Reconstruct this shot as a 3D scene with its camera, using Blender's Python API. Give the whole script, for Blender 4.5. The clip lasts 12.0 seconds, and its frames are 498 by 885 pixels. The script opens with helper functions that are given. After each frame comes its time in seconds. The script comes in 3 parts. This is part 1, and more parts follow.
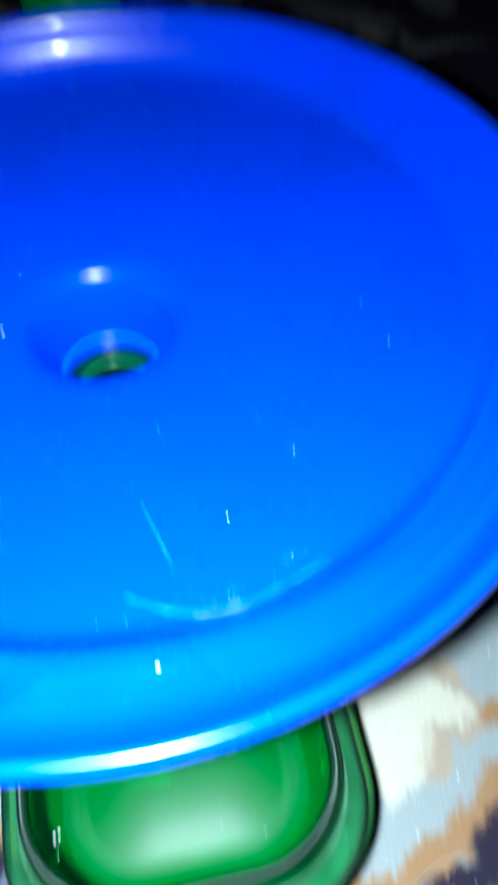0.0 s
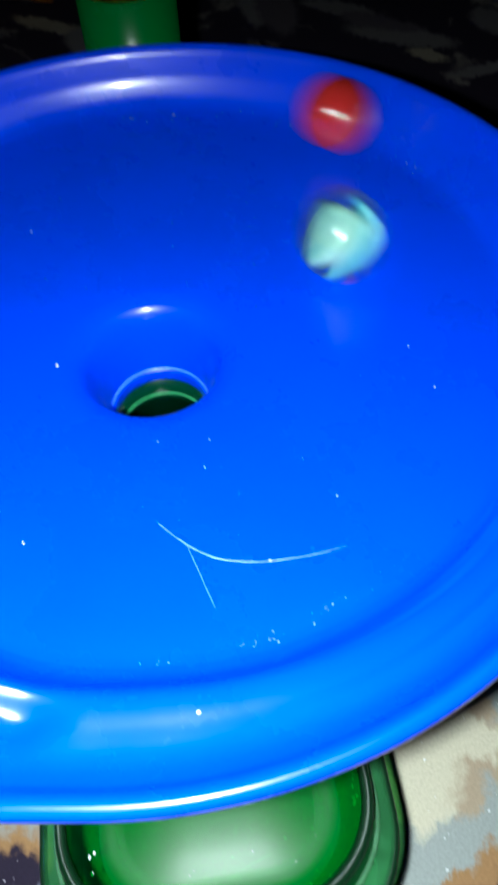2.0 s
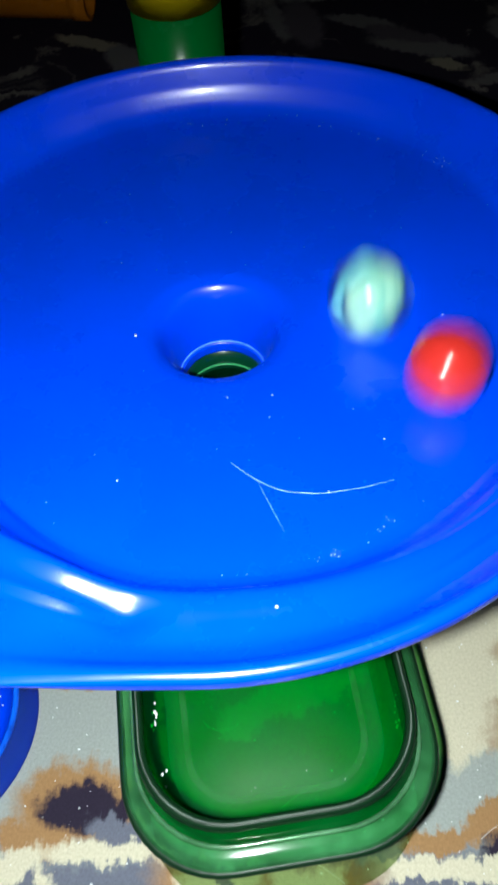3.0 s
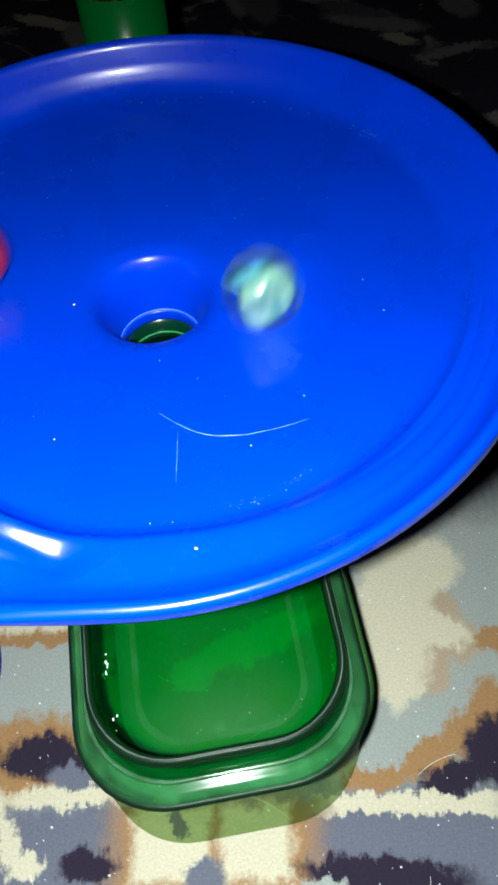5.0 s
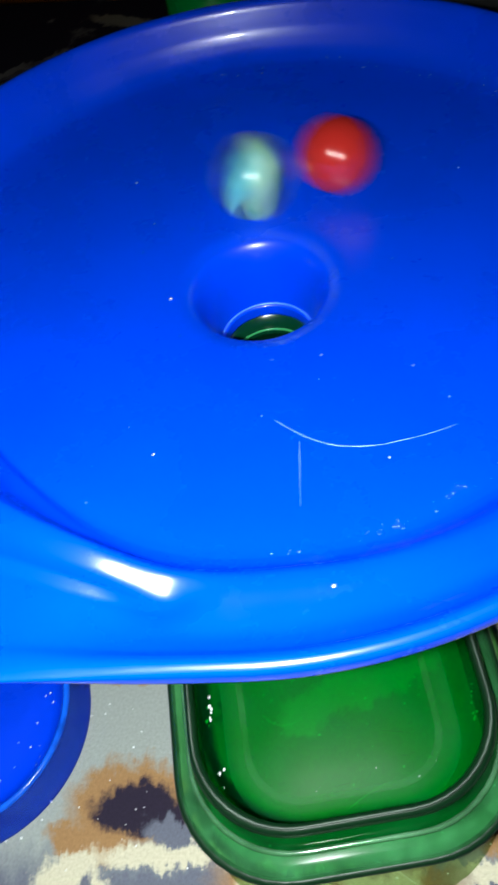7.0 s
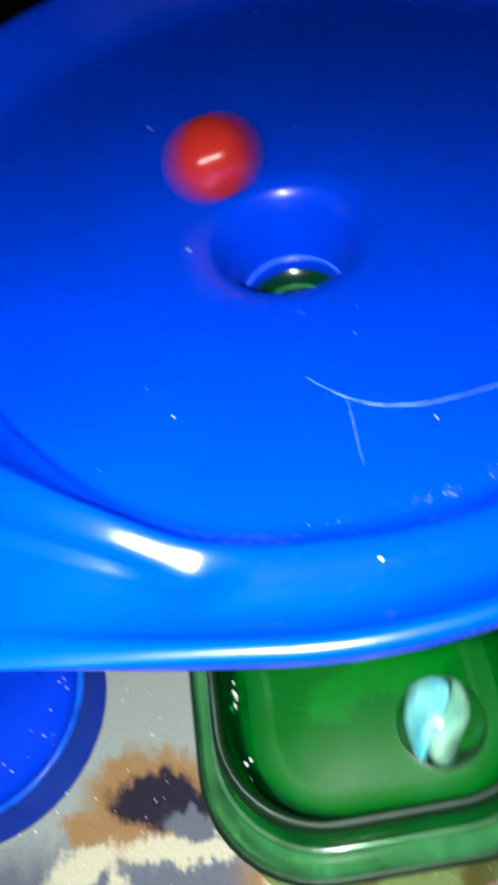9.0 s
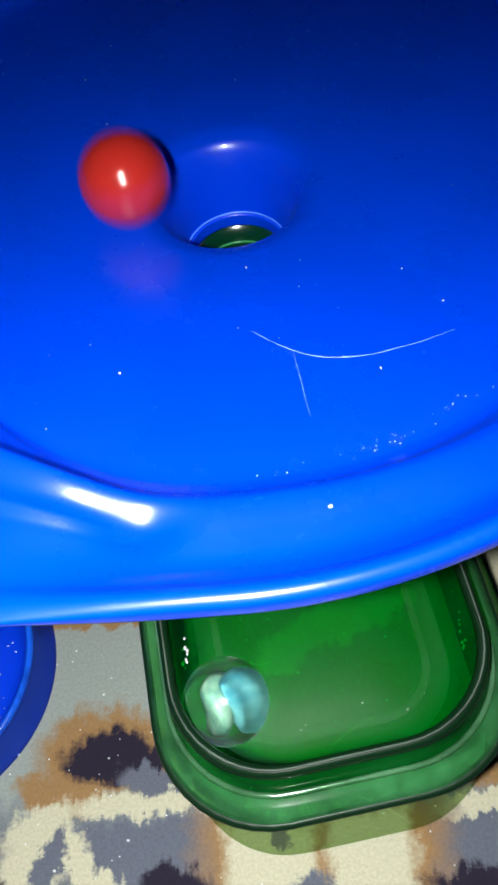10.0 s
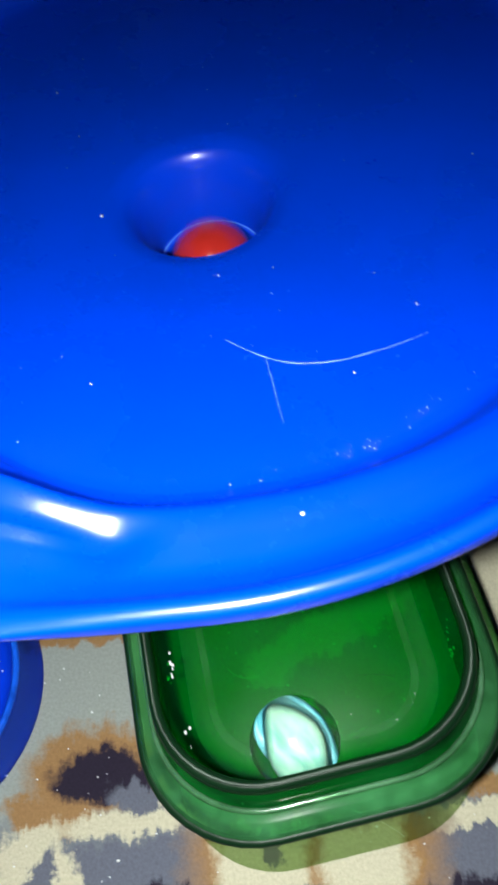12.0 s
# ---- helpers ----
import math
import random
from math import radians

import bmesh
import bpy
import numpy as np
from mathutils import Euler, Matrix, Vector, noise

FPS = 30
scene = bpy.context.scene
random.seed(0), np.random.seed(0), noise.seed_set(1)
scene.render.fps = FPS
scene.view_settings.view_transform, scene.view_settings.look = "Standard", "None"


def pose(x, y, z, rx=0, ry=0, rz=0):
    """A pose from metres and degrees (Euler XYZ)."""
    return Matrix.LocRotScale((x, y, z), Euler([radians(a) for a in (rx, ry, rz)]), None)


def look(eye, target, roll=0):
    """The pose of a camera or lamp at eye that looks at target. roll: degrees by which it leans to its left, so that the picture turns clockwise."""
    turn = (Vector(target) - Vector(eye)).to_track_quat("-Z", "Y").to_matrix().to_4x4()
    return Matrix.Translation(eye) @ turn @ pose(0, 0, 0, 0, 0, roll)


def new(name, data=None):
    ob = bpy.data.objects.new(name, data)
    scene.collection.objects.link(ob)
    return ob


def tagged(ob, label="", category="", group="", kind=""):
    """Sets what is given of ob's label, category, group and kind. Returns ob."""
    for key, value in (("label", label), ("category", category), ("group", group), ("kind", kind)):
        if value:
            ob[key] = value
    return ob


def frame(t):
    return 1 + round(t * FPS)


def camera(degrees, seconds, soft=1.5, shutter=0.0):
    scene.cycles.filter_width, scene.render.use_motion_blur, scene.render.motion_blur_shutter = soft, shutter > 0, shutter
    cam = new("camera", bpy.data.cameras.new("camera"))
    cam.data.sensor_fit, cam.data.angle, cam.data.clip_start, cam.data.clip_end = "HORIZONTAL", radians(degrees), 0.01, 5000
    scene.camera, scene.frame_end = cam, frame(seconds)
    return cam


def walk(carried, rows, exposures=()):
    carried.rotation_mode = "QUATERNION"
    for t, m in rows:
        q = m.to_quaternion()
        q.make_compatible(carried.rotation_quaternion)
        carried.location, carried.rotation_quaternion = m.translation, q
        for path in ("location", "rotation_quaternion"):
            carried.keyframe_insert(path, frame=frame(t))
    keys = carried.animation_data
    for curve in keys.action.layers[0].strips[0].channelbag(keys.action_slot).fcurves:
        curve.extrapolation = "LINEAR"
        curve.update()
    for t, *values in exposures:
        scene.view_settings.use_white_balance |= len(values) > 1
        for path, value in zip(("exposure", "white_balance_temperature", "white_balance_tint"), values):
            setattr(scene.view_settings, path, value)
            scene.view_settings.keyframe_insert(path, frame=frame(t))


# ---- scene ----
from mathutils import Quaternion

cam = camera(32.5, 12.0, 2.7, 0.8)
MM = 0.001
# seconds, eye in metres, yaw, pitch and lean in degrees
PATH = [
    (0, 0.0210, -0.1010, 0.2007, -1.79, -54.48, -1.91),
    (0.1, 0.0216, -0.0998, 0.1990, -1.45, -56.87, -1.88),
    (0.2, 0.0221, -0.0986, 0.1972, 0.18, -56.84, -1.84),
    (0.3, 0.0227, -0.0975, 0.1955, -0.53, -56.68, -1.80),
    (0.4, 0.0233, -0.0963, 0.1938, -0.76, -56.90, -1.76),
    (0.5, 0.0239, -0.0951, 0.1920, -0.76, -57.08, -1.72),
    (0.6, 0.0239, -0.0952, 0.1935, -0.21, -57.66, -1.86),
    (0.7, 0.0238, -0.0953, 0.1950, -0.21, -56.99, -2.00),
    (0.8, 0.0237, -0.0954, 0.1965, 0.02, -56.42, -2.14),
    (0.9, 0.0236, -0.0954, 0.1980, 0.15, -56.90, -2.28),
    (1, 0.0236, -0.0955, 0.1995, 0.24, -57.07, -2.42),
    (1.1, 0.0235, -0.0959, 0.1999, 0.21, -56.71, -2.83),
    (1.2, 0.0235, -0.0963, 0.2004, 1.71, -56.27, -3.24),
    (1.3, 0.0235, -0.0967, 0.2008, 4.17, -54.65, -3.66),
    (1.4, 0.0235, -0.0970, 0.2012, 3.71, -54.62, -4.07),
    (1.5, 0.0235, -0.0974, 0.2017, 3.07, -54.93, -4.48),
    (1.6, 0.0228, -0.0974, 0.2026, 1.85, -54.31, -4.32),
    (1.7, 0.0222, -0.0974, 0.2036, 1.15, -54.22, -4.16),
    (1.8, 0.0216, -0.0974, 0.2046, 1.86, -54.52, -4.00),
    (1.9, 0.0210, -0.0974, 0.2055, 2.32, -54.57, -3.85),
    (2, 0.0204, -0.0973, 0.2065, 2.75, -54.31, -3.69),
    (2.1, 0.0211, -0.1002, 0.2077, 3.48, -53.44, -4.41),
    (2.2, 0.0218, -0.1030, 0.2089, 3.13, -53.18, -5.12),
    (2.3, 0.0226, -0.1058, 0.2101, 3.98, -52.01, -5.84),
    (2.4, 0.0219, -0.1099, 0.2121, 3.58, -51.33, -6.11),
    (2.5, 0.0211, -0.1140, 0.2141, 3.76, -51.21, -6.38),
    (2.6, 0.0182, -0.1150, 0.2153, 3.83, -51.66, -6.10),
    (2.7, 0.0153, -0.1159, 0.2165, 4.60, -52.21, -5.83),
    (4.3, 0.0113, -0.1235, 0.2194, 2.76, -55.78, -3.73),
    (4.4, 0.0153, -0.1256, 0.2188, 2.54, -55.98, -4.49),
    (4.5, 0.0194, -0.1276, 0.2182, 2.85, -55.44, -5.24),
    (4.6, 0.0203, -0.1275, 0.2192, 2.14, -55.36, -5.36),
    (4.7, 0.0213, -0.1275, 0.2202, 3.03, -54.79, -5.47),
    (4.8, 0.0223, -0.1275, 0.2212, 1.84, -54.49, -5.59),
    (4.9, 0.0232, -0.1274, 0.2221, 2.96, -54.02, -5.70),
    (5, 0.0242, -0.1274, 0.2231, 3.23, -54.86, -5.81),
    (5.1, 0.0246, -0.1264, 0.2207, 4.28, -54.18, -6.39),
    (5.2, 0.0251, -0.1253, 0.2183, 4.64, -53.29, -6.97),
    (5.3, 0.0255, -0.1243, 0.2159, 5.21, -53.41, -7.54),
    (5.4, 0.0259, -0.1232, 0.2134, 5.53, -55.20, -8.12),
    (5.5, 0.0263, -0.1222, 0.2110, 5.71, -55.21, -8.70),
    (5.6, 0.0248, -0.1208, 0.2105, 5.23, -56.06, -9.05),
    (5.7, 0.0233, -0.1195, 0.2100, 5.85, -55.54, -9.41),
    (5.8, 0.0218, -0.1181, 0.2094, 7.35, -55.18, -9.77),
    (5.9, 0.0203, -0.1167, 0.2089, 8.91, -54.23, -10.13),
    (6, 0.0188, -0.1154, 0.2084, 9.34, -53.89, -10.49),
    (6.1, 0.0185, -0.1152, 0.2074, 9.95, -53.92, -10.96),
    (6.2, 0.0182, -0.1150, 0.2064, 10.49, -53.65, -11.42),
    (6.3, 0.0179, -0.1148, 0.2054, 10.97, -53.22, -11.89),
    (6.4, 0.0176, -0.1146, 0.2044, 11.02, -53.46, -12.36),
    (6.5, 0.0173, -0.1144, 0.2034, 10.62, -53.60, -12.83),
    (6.6, 0.0167, -0.1141, 0.2034, 10.23, -53.88, -12.92),
    (6.7, 0.0160, -0.1138, 0.2034, 9.70, -53.72, -13.00),
    (6.8, 0.0154, -0.1135, 0.2034, 9.81, -53.62, -13.08),
    (6.9, 0.0147, -0.1132, 0.2034, 10.44, -53.13, -13.17),
    (7, 0.0140, -0.1128, 0.2035, 11.25, -53.24, -13.25),
    (7.1, 0.0137, -0.1126, 0.2031, 11.84, -53.42, -13.35),
    (7.2, 0.0134, -0.1124, 0.2027, 12.17, -53.48, -13.44),
    (8.8, 0.0085, -0.1090, 0.1968, 13.09, -52.78, -14.98),
    (8.9, 0.0090, -0.1085, 0.1944, 13.51, -53.34, -15.04),
    (9, 0.0095, -0.1079, 0.1919, 12.81, -54.17, -15.09),
    (9.1, 0.0095, -0.1084, 0.1917, 11.54, -55.37, -14.36),
    (9.2, 0.0096, -0.1088, 0.1914, 11.27, -55.98, -13.62),
    (9.3, 0.0096, -0.1093, 0.1911, 10.43, -56.79, -12.88),
    (9.4, 0.0096, -0.1097, 0.1909, 7.53, -57.98, -12.14),
    (9.5, 0.0097, -0.1101, 0.1906, 6.97, -57.71, -11.40),
    (10, 0.0085, -0.1095, 0.1916, 6.91, -57.34, -11.41),
    (10.5, 0.0098, -0.1099, 0.1905, 7.15, -56.59, -12.06),
    (11, 0.0105, -0.1090, 0.1902, 6.87, -56.54, -12.26),
    (11.5, 0.0093, -0.1077, 0.1916, 6.82, -56.18, -12.15),
    (12, 0.0116, -0.1095, 0.1896, 6.39, -56.44, -12.30),
]


def eye_pose(x, y, z, yaw, pitch, lean):
    a, b = radians(yaw), radians(pitch)
    way = Vector((-math.sin(a) * math.cos(b), math.cos(a) * math.cos(b), math.sin(b)))
    return look((x, y, z), Vector((x, y, z)) + way, lean)


EXPOSURES = [(0.0, 1.0, 5000, 4), (0.5, 0.35, 5100, 4), (1.0, 0.22, 5250, 4), (1.5, 0.3, 5400, 4), (2.5, 0.6, 5900, 5), (4.5, 0.75, 6100, 6), (5.5, 0.75, 6100, 6), (7.0, 0.45, 6100, 6), (8.7, 0.3, 6200, 7), (9.05, 0.3, 6200, 7), (9.45, 0.03, 6300, 8), (12.0, -0.02, 6300, 8)]
walk(cam, [(t, eye_pose(*row)) for t, *row in PATH], EXPOSURES)

# ---- light: the torch beside the lens, and a faint night room ----
world = bpy.data.worlds.new("night")
scene.world = world
world.use_nodes = True
world.node_tree.nodes["Background"].inputs[0].default_value = (0.9, 0.75, 0.6, 1)
world.node_tree.nodes["Background"].inputs[1].default_value = 0.004
# Tilted below the view, so the far side gets less light.
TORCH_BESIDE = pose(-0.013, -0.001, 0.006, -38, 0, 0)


# ---- materials ----
def material(name):
    m = bpy.data.materials.new(name)
    m.use_nodes = True
    n = m.node_tree.nodes
    return m, n, m.node_tree.links, n["Principled BSDF"]


def noise_node(n, links, scale, detail=4.0, rough=0.6, vec=None):
    t = n.new("ShaderNodeTexNoise")
    t.inputs["Scale"].default_value, t.inputs["Detail"].default_value = scale, detail
    t.inputs["Roughness"].default_value = rough
    if vec is None:
        vec = n.new("ShaderNodeTexCoord").outputs["Object"]
    links.new(vec, t.inputs["Vector"])
    return t


def ramp(n, links, src, a, ca, b, cb):
    r = n.new("ShaderNodeValToRGB")
    r.color_ramp.elements[0].position, r.color_ramp.elements[1].position = a, b
    r.color_ramp.elements[0].color, r.color_ramp.elements[1].color = (*ca, 1), (*cb, 1)
    links.new(src, r.inputs[0])
    return r


def bump(n, links, src, strength, distance, bsdf):
    b = n.new("ShaderNodeBump")
    b.inputs["Strength"].default_value, b.inputs["Distance"].default_value = strength, distance
    links.new(src, b.inputs["Height"])
    links.new(b.outputs[0], bsdf.inputs["Normal"])


def plastic(name, colour, rough=0.22, grain=0.04, wear=0.1):
    m, n, links, p = material(name)
    fine = noise_node(n, links, 900.0, 3.0)
    wide = noise_node(n, links, 45.0, 5.0)
    dark = tuple(c * (1 - grain) for c in colour)
    lite = tuple(min(1, c * (1 + grain)) for c in colour)
    links.new(ramp(n, links, wide.outputs[0], 0.3, dark, 0.7, lite).outputs[0], p.inputs["Base Color"])
    r = ramp(n, links, wide.outputs[0], 0.35, (rough - wear / 2,) * 3, 0.75, (rough + wear,) * 3)
    links.new(r.outputs[0], p.inputs["Roughness"])
    bump(n, links, fine.outputs[0], 0.03, 0.0002, p)
    p.inputs["IOR"].default_value = 1.5
    return m


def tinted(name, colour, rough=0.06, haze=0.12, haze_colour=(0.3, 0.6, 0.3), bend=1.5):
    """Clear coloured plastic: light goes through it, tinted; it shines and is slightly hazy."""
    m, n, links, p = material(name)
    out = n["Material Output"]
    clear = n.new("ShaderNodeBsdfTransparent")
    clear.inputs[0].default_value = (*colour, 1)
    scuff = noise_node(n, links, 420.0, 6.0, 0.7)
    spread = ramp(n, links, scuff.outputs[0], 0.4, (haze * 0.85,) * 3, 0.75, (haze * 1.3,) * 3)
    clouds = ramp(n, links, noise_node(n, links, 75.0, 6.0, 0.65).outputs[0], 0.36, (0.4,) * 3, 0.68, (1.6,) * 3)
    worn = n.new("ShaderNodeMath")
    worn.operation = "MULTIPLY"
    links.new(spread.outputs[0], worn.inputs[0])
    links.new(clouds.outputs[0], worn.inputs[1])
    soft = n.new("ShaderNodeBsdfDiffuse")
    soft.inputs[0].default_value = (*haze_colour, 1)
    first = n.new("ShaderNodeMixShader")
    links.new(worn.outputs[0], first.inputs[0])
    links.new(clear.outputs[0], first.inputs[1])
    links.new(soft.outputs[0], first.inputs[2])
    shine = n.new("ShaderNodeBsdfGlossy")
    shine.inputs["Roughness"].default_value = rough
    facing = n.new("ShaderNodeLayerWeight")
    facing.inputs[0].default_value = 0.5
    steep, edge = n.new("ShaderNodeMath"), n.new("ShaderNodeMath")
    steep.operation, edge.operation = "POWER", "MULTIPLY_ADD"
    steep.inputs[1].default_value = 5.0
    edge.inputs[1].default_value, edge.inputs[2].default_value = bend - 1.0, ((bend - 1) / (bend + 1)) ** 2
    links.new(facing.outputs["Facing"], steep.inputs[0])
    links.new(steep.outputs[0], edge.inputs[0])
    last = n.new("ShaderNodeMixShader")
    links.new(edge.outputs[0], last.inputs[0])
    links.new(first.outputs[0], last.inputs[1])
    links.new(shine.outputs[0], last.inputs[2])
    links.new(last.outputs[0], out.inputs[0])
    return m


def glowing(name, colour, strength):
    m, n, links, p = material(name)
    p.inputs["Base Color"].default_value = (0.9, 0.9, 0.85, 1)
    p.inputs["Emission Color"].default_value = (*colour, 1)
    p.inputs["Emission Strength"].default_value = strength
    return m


def carpet_material():
    m, n, links, p = material("carpet_pile")
    where = n.new("ShaderNodeNewGeometry").outputs["Position"]
    knots = n.new("ShaderNodeVectorMath")
    knots.operation = "SNAP"
    knots.inputs[1].default_value = (0.0003, 0.0003, 1.0)
    links.new(where, knots.inputs[0])
    wob = noise_node(n, links, 200.0, 7.0, 0.7, knots.outputs[0])
    off = n.new("ShaderNodeVectorMath")
    off.operation = "MULTIPLY_ADD"
    off.inputs[1].default_value = (0.010, 0.010, 0.0)
    links.new(wob.outputs["Color"], off.inputs[0])
    links.new(knots.outputs[0], off.inputs[2])
    rows = n.new("ShaderNodeMapping")
    rows.inputs["Scale"].default_value = (420.0, 70.0, 0.0)
    links.new(where, rows.inputs["Vector"])
    spike = noise_node(n, links, 1.0, 3.0, 0.6, rows.outputs[0])
    tall = n.new("ShaderNodeCombineXYZ")
    lift = n.new("ShaderNodeMath")
    lift.operation = "MULTIPLY_ADD"
    lift.inputs[1].default_value, lift.inputs[2].default_value = 0.006, -0.003
    links.new(spike.outputs[0], lift.inputs[0])
    links.new(lift.outputs[0], tall.inputs[1])
    both = n.new("ShaderNodeVectorMath")
    links.new(off.outputs[0], both.inputs[0])
    links.new(tall.outputs[0], both.inputs[1])
    spot = both.outputs[0]
    slate, navy, cream, grey, brown = (0.12, 0.13, 0.17), (0.022, 0.017, 0.032), (0.53, 0.50, 0.37), (0.29, 0.32, 0.30), (0.29, 0.17, 0.075)
    big = noise_node(n, links, 24.0, 5.0, 0.55, spot)
    big.inputs["Distortion"].default_value = 0.9
    field = ramp(n, links, big.outputs[0], 0.575, navy, 0.63, (0.20, 0.18, 0.165))
    state = [field.outputs[0]]

    def patch(cx, cy, rx, ry, colour, turn=0.0, square=False):
        """A patch of one colour, centre and half sizes in mm."""
        mp = n.new("ShaderNodeMapping")
        mp.vector_type = "TEXTURE"
        mp.inputs["Location"].default_value = (cx * MM + 0.005, cy * MM + 0.005, 0)
        mp.inputs["Rotation"].default_value = (0, 0, radians(turn))
        mp.inputs["Scale"].default_value = (rx * MM, ry * MM, 1000.0)
        links.new(spot, mp.inputs["Vector"])
        if square:
            sep = n.new("ShaderNodeSeparateXYZ")
            links.new(mp.outputs[0], sep.inputs[0])
            ax, ay, far = (n.new("ShaderNodeMath") for _ in range(3))
            ax.operation = ay.operation = "ABSOLUTE"
            far.operation = "MAXIMUM"
            links.new(sep.outputs[0], ax.inputs[0])
            links.new(sep.outputs[1], ay.inputs[0])
            links.new(ax.outputs[0], far.inputs[0])
            links.new(ay.outputs[0], far.inputs[1])
            size = far.outputs[0]
        else:
            far = n.new("ShaderNodeVectorMath")
            far.operation = "LENGTH"
            links.new(mp.outputs[0], far.inputs[0])
            size = far.outputs["Value"]
        less = n.new("ShaderNodeMapRange")
        less.inputs["From Min"].default_value, less.inputs["From Max"].default_value = 1.2, 0.84
        links.new(size, less.inputs["Value"])
        mix = n.new("ShaderNodeMix")
        mix.data_type = "RGBA"
        links.new(less.outputs[0], mix.inputs[0])
        links.new(state[0], mix.inputs[6])
        mix.inputs[7].default_value = (*colour, 1)
        state[0] = mix.outputs[2]

    # the light border of the carpet
    patch(0, -60, 160, 62, grey, 0, True)
    patch(0, -100, 160, 23, slate, 0, True)
    patch(-47, -33, 22, 3.0, brown)
    patch(-47, -26, 22, 6, cream)
    patch(14, -38, 21, 5, cream, 22)
    patch(-1, -46, 6, 4.5, cream, 30)
    tan = (0.36, 0.29, 0.20)
    for row in ((67, -38.5, 10, 7, tan, -20), (61.5, -48.5, 5.5, 6, tan, 0), (66, -28, 6, 3.5, tan, -30), (80, -40, 5, 4, brown, 0),
                (53.5, -33, 11, 21, cream, -6), (65, -37, 8.5, 5, cream, -15), (63, -17, 11, 9, cream, 0), (52.5, -49, 6, 8, cream, -10),
                (75, -57.5, 5, 7, brown, -20), (68, -64, 7, 4.5, brown, 38), (58, -70, 8, 4, brown, 30), (45, -74.6, 9, 3, brown, 3),
                (76, -69, 10, 8, navy, 35), (63, -75, 9, 3.8, navy, 20)):
        patch(*row)
    patch(-42, -64.5, 15, 9, brown)
    patch(-52, -73, 10, 4, brown, -12)
    patch(-30, -71, 4, 6, brown, 20)
    patch(-41, -65.5, 10, 6, navy)
    patch(-30, -66, 3, 5, navy, -40)
    patch(-30, -72, 9, 3, slate, -20)
    patch(-33, -76.3, 15, 2.6, cream, -2)
    patch(52, -81, 22, 2.4, cream, -2, True)
    patch(3.5, -92, 24.5, 13, brown, -2, True)
    patch(-6.8, -87.5, 9, 8.2, cream, -2, True)
    patch(13.8, -88, 8.4, 8.0, cream, -2, True)
    patch(-6.8, -101, 8.6, 3.6, cream, -2, True)
    patch(13.8, -101.5, 8.4, 3.4, cream, -2, True)
    patch(1, -95.5, 5, 4.6, slate, 30)
    patch(-5, -83, 2.0, 4.5, slate, 20)
    patch(44, -96.5, 20, 3.8, navy, -5)
    patch(29, -99.5, 6, 2.4, grey)
    patch(-47, -86, 3.4, 8, cream, 25)
    patch(-56, -79, 8, 4, cream, 20)
    patch(-58, -90, 7, 10, cream, -15)
    patch(-53, -86, 2.5, 7, slate, -20)
    patch(-41, -92, 3.5, 3, cream)
    patch(-27, -92, 6.5, 4, navy)
    patch(-66, -94, 5, 5, navy)
    patch(-44, -101, 20, 4, grey)
    # grey and beige scrolls on the dark field
    beige = (0.30, 0.27, 0.20)
    dim, plum = (0.17, 0.16, 0.16), (0.10, 0.085, 0.10)
    for row in ((-40, 250, 24, 20, beige, 20), (-46, 262, 10, 22, navy, 35), (36, 326, 20, 5, dim, 8), (15, 302, 5, 18, dim, 12), (27, 300, 9, 22, plum, 10), (56, 298, 18, 5, dim, -22),
                (82, 272, 24, 7, dim, -20), (70, 286, 14, 6, plum, -25), (84, 279, 9, 4, plum, -15), (92, 256, 9, 4, beige, -30), (114, 243, 15, 4, dim, 15), (124, 282, 8, 12, dim, 25),
                (-78, 292, 20, 5, beige, -25), (-60, 276, 8, 14, dim, 30)):
        patch(*row)
    fibre = noise_node(n, links, 1400.0, 3.0, 0.7, where)
    tone = ramp(n, links, fibre.outputs[0], 0.25, (0.82,) * 3, 0.75, (1.14,) * 3)
    mul = n.new("ShaderNodeMix")
    mul.data_type, mul.blend_type = "RGBA", "MULTIPLY"
    mul.inputs[0].default_value = 1.0
    links.new(state[0], mul.inputs[6])
    links.new(tone.outputs[0], mul.inputs[7])
    links.new(mul.outputs[2], p.inputs["Base Color"])
    p.inputs["Roughness"].default_value = 0.95
    p.inputs["Specular IOR Level"].default_value = 0.15
    tuft = noise_node(n, links, 1100.0, 5.0, 0.7, where)
    bump(n, links, tuft.outputs[0], 0.3, 0.0008, p)
    return m


BLUE = plastic("blue_plastic", (0.001, 0.054, 0.82), 0.28, 0.05, 0.08)
BLUE_GLOSS = BLUE.node_tree.nodes["Principled BSDF"].inputs
BLUE_GLOSS["Coat Weight"].default_value, BLUE_GLOSS["Coat Roughness"].default_value = 0.3, 0.07
BLUE_GLOSS["Specular IOR Level"].default_value = 0.52
GREEN = plastic("green_plastic", (0.004, 0.20, 0.03), 0.25)
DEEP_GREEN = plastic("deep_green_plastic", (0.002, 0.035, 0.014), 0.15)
YELLOW = plastic("yellow_plastic", (0.95, 0.72, 0.003), 0.3)
ORANGE = plastic("orange_plastic", (0.75, 0.24, 0.01), 0.3)
DARK_RED = plastic("red_plastic", (0.40, 0.02, 0.012), 0.35)
RED = plastic("red_marble_glaze", (0.55, 0.026, 0.018), 0.2, 0.05, 0.03)
RED.node_tree.nodes["Principled BSDF"].inputs["Coat Weight"].default_value = 0.6
RED.node_tree.nodes["Principled BSDF"].inputs["Coat Roughness"].default_value = 0.03
